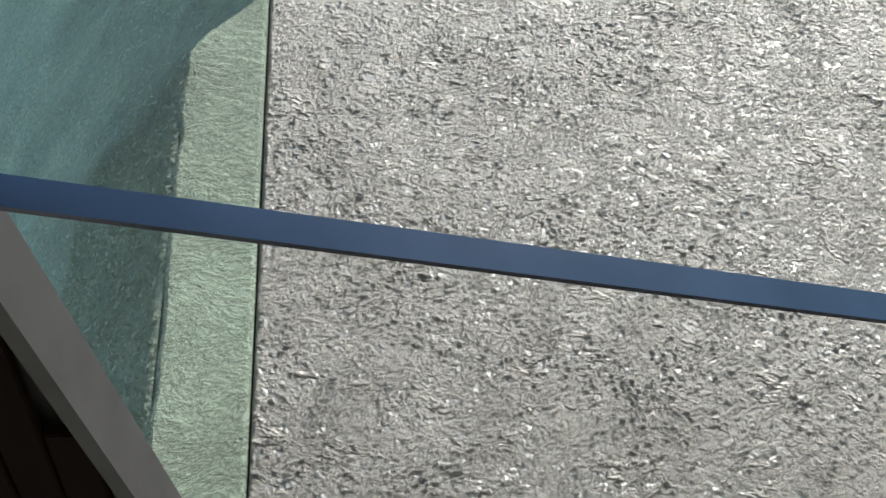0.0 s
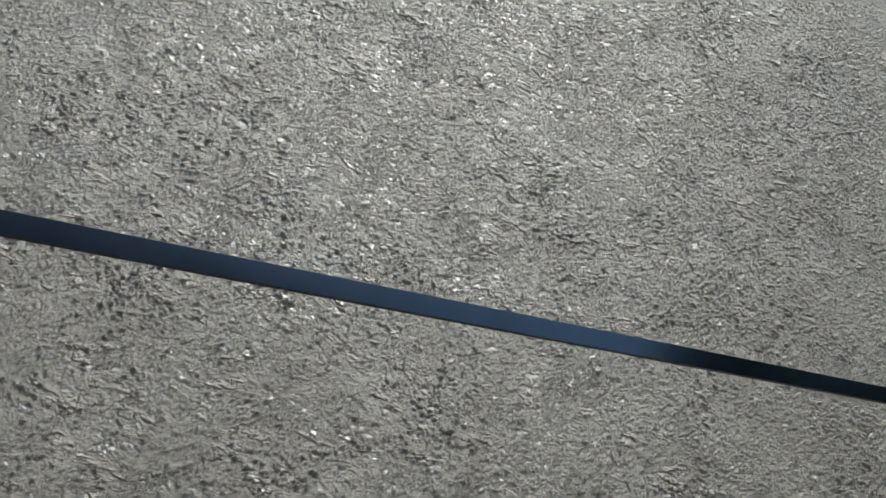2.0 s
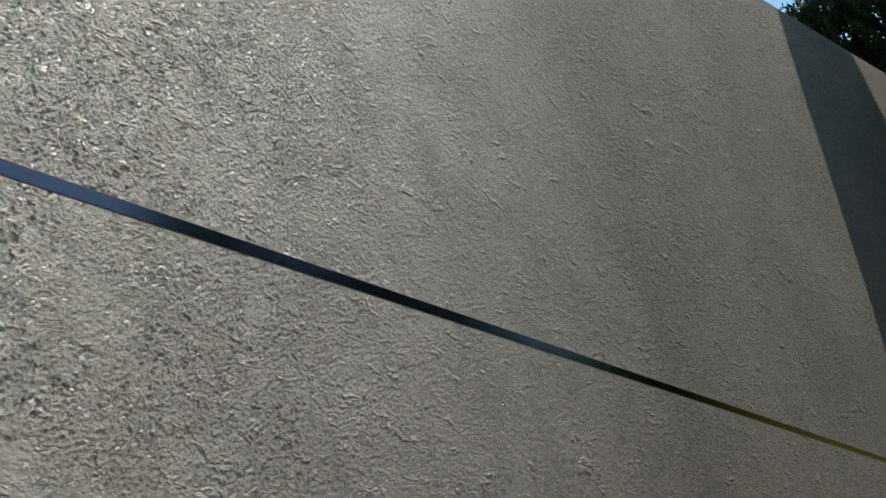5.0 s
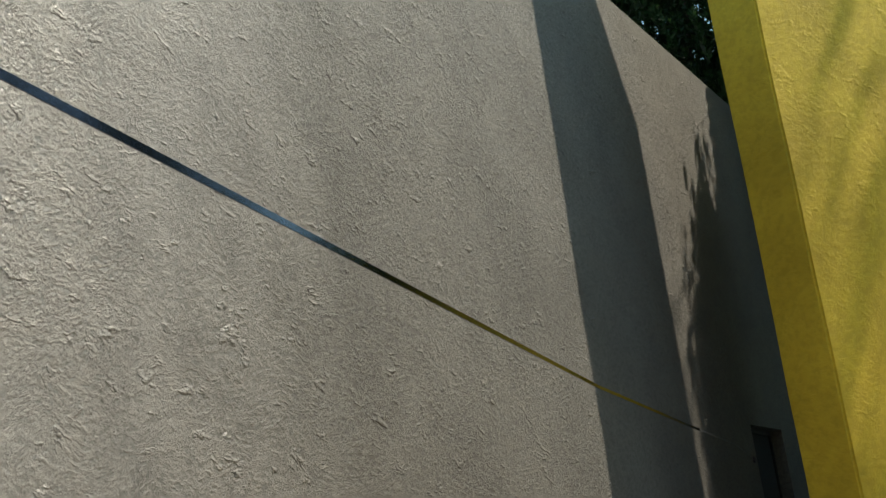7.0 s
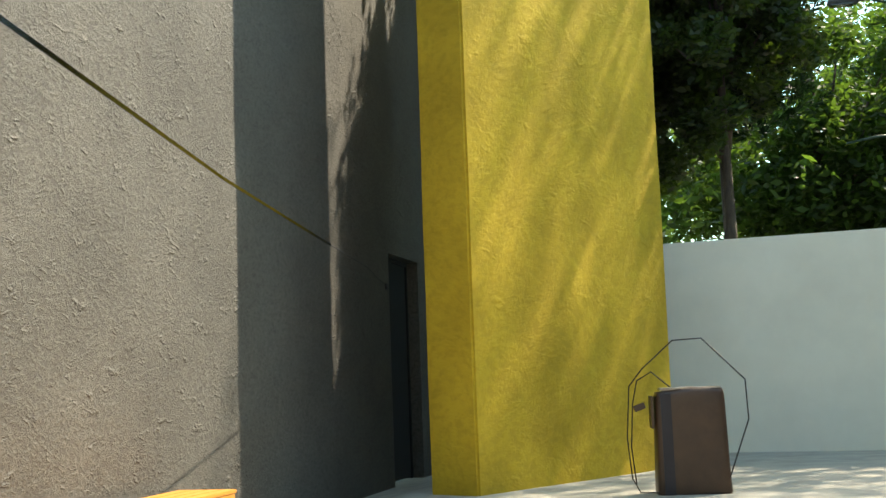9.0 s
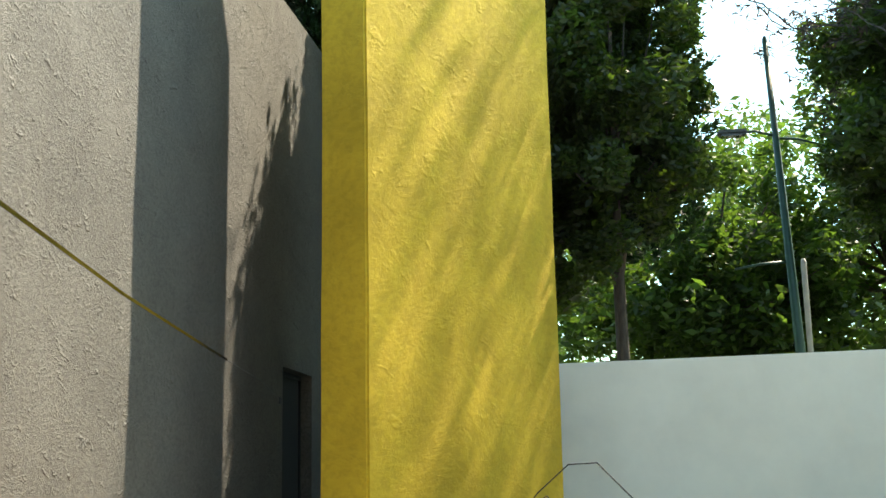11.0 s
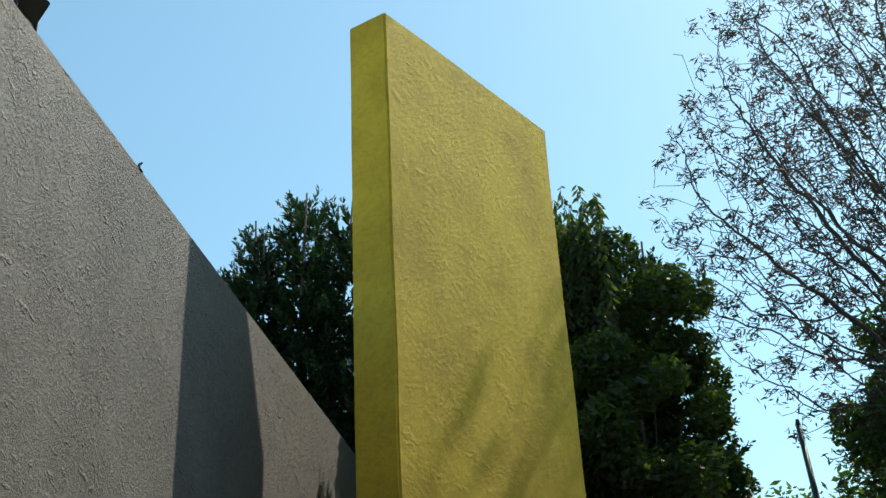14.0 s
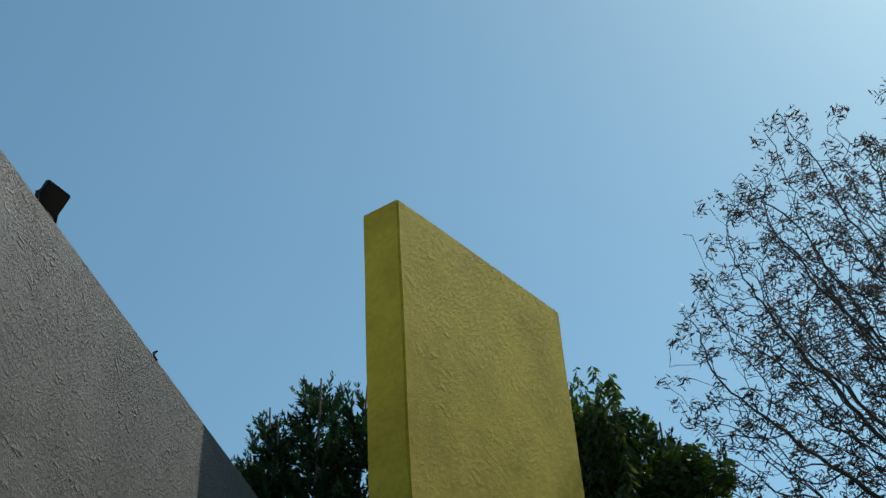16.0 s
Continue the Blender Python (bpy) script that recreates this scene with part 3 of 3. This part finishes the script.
# ---- pale green wall at the start of the path ----
def green_wall():
    """A narrow sunlit face next to the grey wall; behind its arris the wall turns away into shade."""
    bm = bmesh.new()
    rng = random.Random(4)
    zs = [-0.1 + 0.12 * i for i in range(84)]
    cols = []
    for z in zs:
        j = rng.uniform(-0.010, 0.010)
        turn = -2.84 + j + max(0.0, z - 5.95) * 0.92
        turn = min(turn, -2.53)
        cols.append([bm.verts.new(p) for p in ((-0.36, -2.508, z), (0.045, -2.508, z), (0.06, -2.525, z), (0.06, turn + 0.012, z), (0.05, turn, z), (-0.75 + j, turn - 0.56, z), (-4.3, -6.0, z))])
    for a, b in zip(cols, cols[1:]):
        for k in range(len(a) - 1):
            bm.faces.new((a[k], b[k], b[k + 1], a[k + 1]))
    bm.faces.new([c for c in cols[-1]])
    bmesh.ops.recalc_face_normals(bm, faces=bm.faces[:])
    ob = part("wall_southwest", bm, GREEN)
    trowelled_coat(ob, GREEN, (0.04, -2.847), (-0.819, -0.574), (0.574, -0.819), 0.97, 3.2, 5.95, 0.008, 8, (0.03, 0.03, 0.3, 0.2), 1.5)
    return tagged(ob, "pale green stucco wall end turning away into shade", "wall", kind="structure")


green_wall()


def canopy():
    can = thing("canopy", (2.0, -4.4, 3.0), "flat canopy with grey metal fascia and dark boarded underside", "canopy")
    a, b = Vector((5.2, -3.157)), Vector((0.15, -2.315))
    for name, mat, z0, z1, label in (("fascia", GREYMETAL, 3.02, 3.15, "grey metal fascia"), ("deck", GREYMETAL, 3.10, 3.145, "")):
        bm = bmesh.new()
        depth = 0.03 if name == "fascia" else 1.9
        back = 0.0 if name == "fascia" else 0.034
        pts = [a - Vector((0, back)), b - Vector((0, back)), b + Vector((0, -depth)), a + Vector((0, -depth))]
        low = [bm.verts.new((p.x - 2.0, p.y + 4.4, z0 - 3.0)) for p in pts]
        high = [bm.verts.new((p.x - 2.0, p.y + 4.4, z1 - 3.0)) for p in pts]
        bm.faces.new(low)
        bm.faces.new(high)
        for k in range(4):
            bm.faces.new((low[k], low[(k + 1) % 4], high[(k + 1) % 4], high[k]))
        bmesh.ops.recalc_face_normals(bm, faces=bm.faces[:])
        part(name, bm, mat, can, label)
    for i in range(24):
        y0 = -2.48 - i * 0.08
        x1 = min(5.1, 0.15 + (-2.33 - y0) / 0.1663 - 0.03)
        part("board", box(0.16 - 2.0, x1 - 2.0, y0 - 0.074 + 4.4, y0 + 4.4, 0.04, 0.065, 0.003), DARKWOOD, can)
    return can


canopy()
# out of view, raised to keep skylight off the tower's near face
wall_s = tagged(part("unseen_wall_south", box(0.2, 13.3, -5.5, -5.1, -0.1, 12.5, 0.01), GREY), "unseen tall grey stucco wall added behind the canopy to cut skylight", "wall", kind="structure")


# ---- floodlight and anchor on the wall top ----
def floodlight(at):
    f = thing("floodlight", at, "small black floodlight tilted on the wall top", "floodlight")
    part("base", box(-0.05, 0.05, -0.05, 0.05, 0.0, 0.02, 0.003), BLACK, f)
    for s in (-0.155, 0.155):
        part("bracket", box(-0.02, 0.02, s - 0.006, s + 0.006, 0.015, 0.16, 0.002), BLACK, f)
    part("bracket", box(-0.02, 0.02, -0.16, 0.16, 0.02, 0.032, 0.002), BLACK, f)
    turn = pose(0.02, 0, 0.17, 0, 38, -18) @ Matrix.Scale(0.85, 4)
    bm = box(-0.035, 0.035, -0.145, 0.145, -0.16, 0.16, 0.012)
    for i in range(6):
        box(-0.06, -0.033, -0.12 + i * 0.045, -0.108 + i * 0.045, -0.13, 0.13, bm=bm)
    bm.transform(turn)
    head = part("housing", bm, BLACK, f)
    bm = box(0.036, 0.041, -0.12, 0.12, -0.135, 0.135)
    bm.transform(turn)
    part("glass", bm, GLASS, head, "brownish front glass")
    return f


floodlight((-0.05, 6.42, WALL_TOP))
anchor = thing("anchor", (-0.02, 8.54, WALL_TOP), "small dark metal anchor on the wall top", "anchor")
part("stud", tube([(0, 0, -0.02), (0, 0, 0.07), (0.02, 0.02, 0.10)], [0.018, 0.014, 0.01], 7), BLACK, anchor)
part("plate", box(-0.03, 0.03, -0.04, 0.04, 0.0, 0.012, 0.003), BLACK, anchor)


# ---- orange bench ----
def bench():
    b = thing("bench", (0.39, 6.9, ground_height(0.39, 0)), "orange stained wooden bench standing along the grey wall", "bench")
    g = ground_height(0.39, 0)
    top = 0.55 - g
    for i in range(4):
        part("slat", box(-0.235 + i * 0.119, -0.235 + i * 0.119 + 0.113, -1.4, 1.4, top - 0.028, top, 0.004), ORANGE, b)
    for x in (-0.22, 0.20):
        part("apron", box(x, x + 0.03, -1.38, 1.38, top - 0.105, top - 0.03, 0.003), ORANGE, b)
    for y in (-1.38, 1.35):
        part("end_rail", box(-0.188, 0.198, y, y + 0.03, top - 0.105, top - 0.03, 0.003), ORANGE, b)
    for x in (-0.205, 0.14):
        for y in (-1.35, 1.285):
            part("leg", box(x, x + 0.06, y, y + 0.06, -0.06, top - 0.031, 0.004), ORANGE, b)
    return b


bench()


# ---- brown hide case with bent wires ----
def hide_case():
    c = thing("hide_case", (3.80, 11.68, 0.15), "upright brown hide case with navy band and bent wire loops", "case")
    c.rotation_euler = (0, 0, radians(10))
    bm = bmesh.new()
    rings = []
    rng = random.Random(9)
    for z, w, d in ((0.0, 0.345, 0.17), (0.02, 0.35, 0.175), (0.3, 0.342, 0.168), (0.6, 0.335, 0.16), (0.85, 0.328, 0.15), (0.94, 0.324, 0.145), (0.985, 0.315, 0.13)):
        ring = []
        for k in range(28):
            a = 2 * math.pi * k / 28
            e = 0.22
            x = math.copysign(abs(math.cos(a)) ** e, math.cos(a)) * w
            y = math.copysign(abs(math.sin(a)) ** e, math.sin(a)) * d
            lift = 0.02 * math.sin(x * 7 + 1.0) if z > 0.9 else 0.0
            ring.append(bm.verts.new((x + rng.uniform(-0.003, 0.003), y + rng.uniform(-0.003, 0.003), z + lift)))
        rings.append(ring)
    for a, b in zip(rings, rings[1:]):
        for k in range(28):
            bm.faces.new((a[k], a[(k + 1) % 28], b[(k + 1) % 28], b[k]))
    bm.faces.new(rings[0][::-1])
    bm.faces.new(rings[-1])
    bmesh.ops.recalc_face_normals(bm, faces=bm.faces[:])
    part("body", bm, BROWN, c, smooth=True)
    bm = box(-0.285, -0.185, -0.186, -0.172, 0.0, 0.95, 0.003)
    for v in bm.verts:
        v.co.y += 0.024 * max(0.0, v.co.z)
    part("band", bm, NAVY, c, "dark navy vertical band")
    part("flap", box(-0.372, -0.345, -0.12, 0.12, 0.62, 0.93, 0.006), BROWN, c)
    bm = box(-0.29, 0.31, -0.135, 0.125, 0.978, 1.004, 0.012)
    part("rim", bm, plain("pale_edge", (0.5, 0.42, 0.36), 0.35, scale=10), c, "pale top edge")
    turn = Matrix.Rotation(-radians(10), 4, 'Z')
    outer = ((4.15, 0.31), (4.35, 0.84), (4.34, 1.21), (3.96, 1.61), (3.69, 1.60), (3.39, 1.34), (3.26, 1.18), (3.22, 0.69), (3.25, 0.31), (3.32, 0.18), (3.50, 0.18))
    part("wire", tube([turn @ Vector((x - 3.80, -0.22, z - 0.15)) for x, z in outer], 0.007, 6), WIRE, c, "thin bent wire")
    inner = ((3.64, 1.16), (3.47, 1.31), (3.33, 1.23), (3.28, 1.01), (3.25, 0.60), (3.28, 0.25))
    part("wire", tube([turn @ Vector((x - 3.80, -0.16, z - 0.15)) for x, z in inner], 0.007, 6), WIRE, c, "thin bent wire")
    bm = box(-0.055, 0.055, -0.02, 0.02, -0.03, 0.03, 0.005)
    bm.transform(turn @ Matrix.Translation((3.35 - 3.80, -0.22, 0.83)) @ pose(0, 0, 0, 0, -20, 0))
    part("tag", bm, BROWN, c, "small brown block on the wire")
    return c


hide_case()
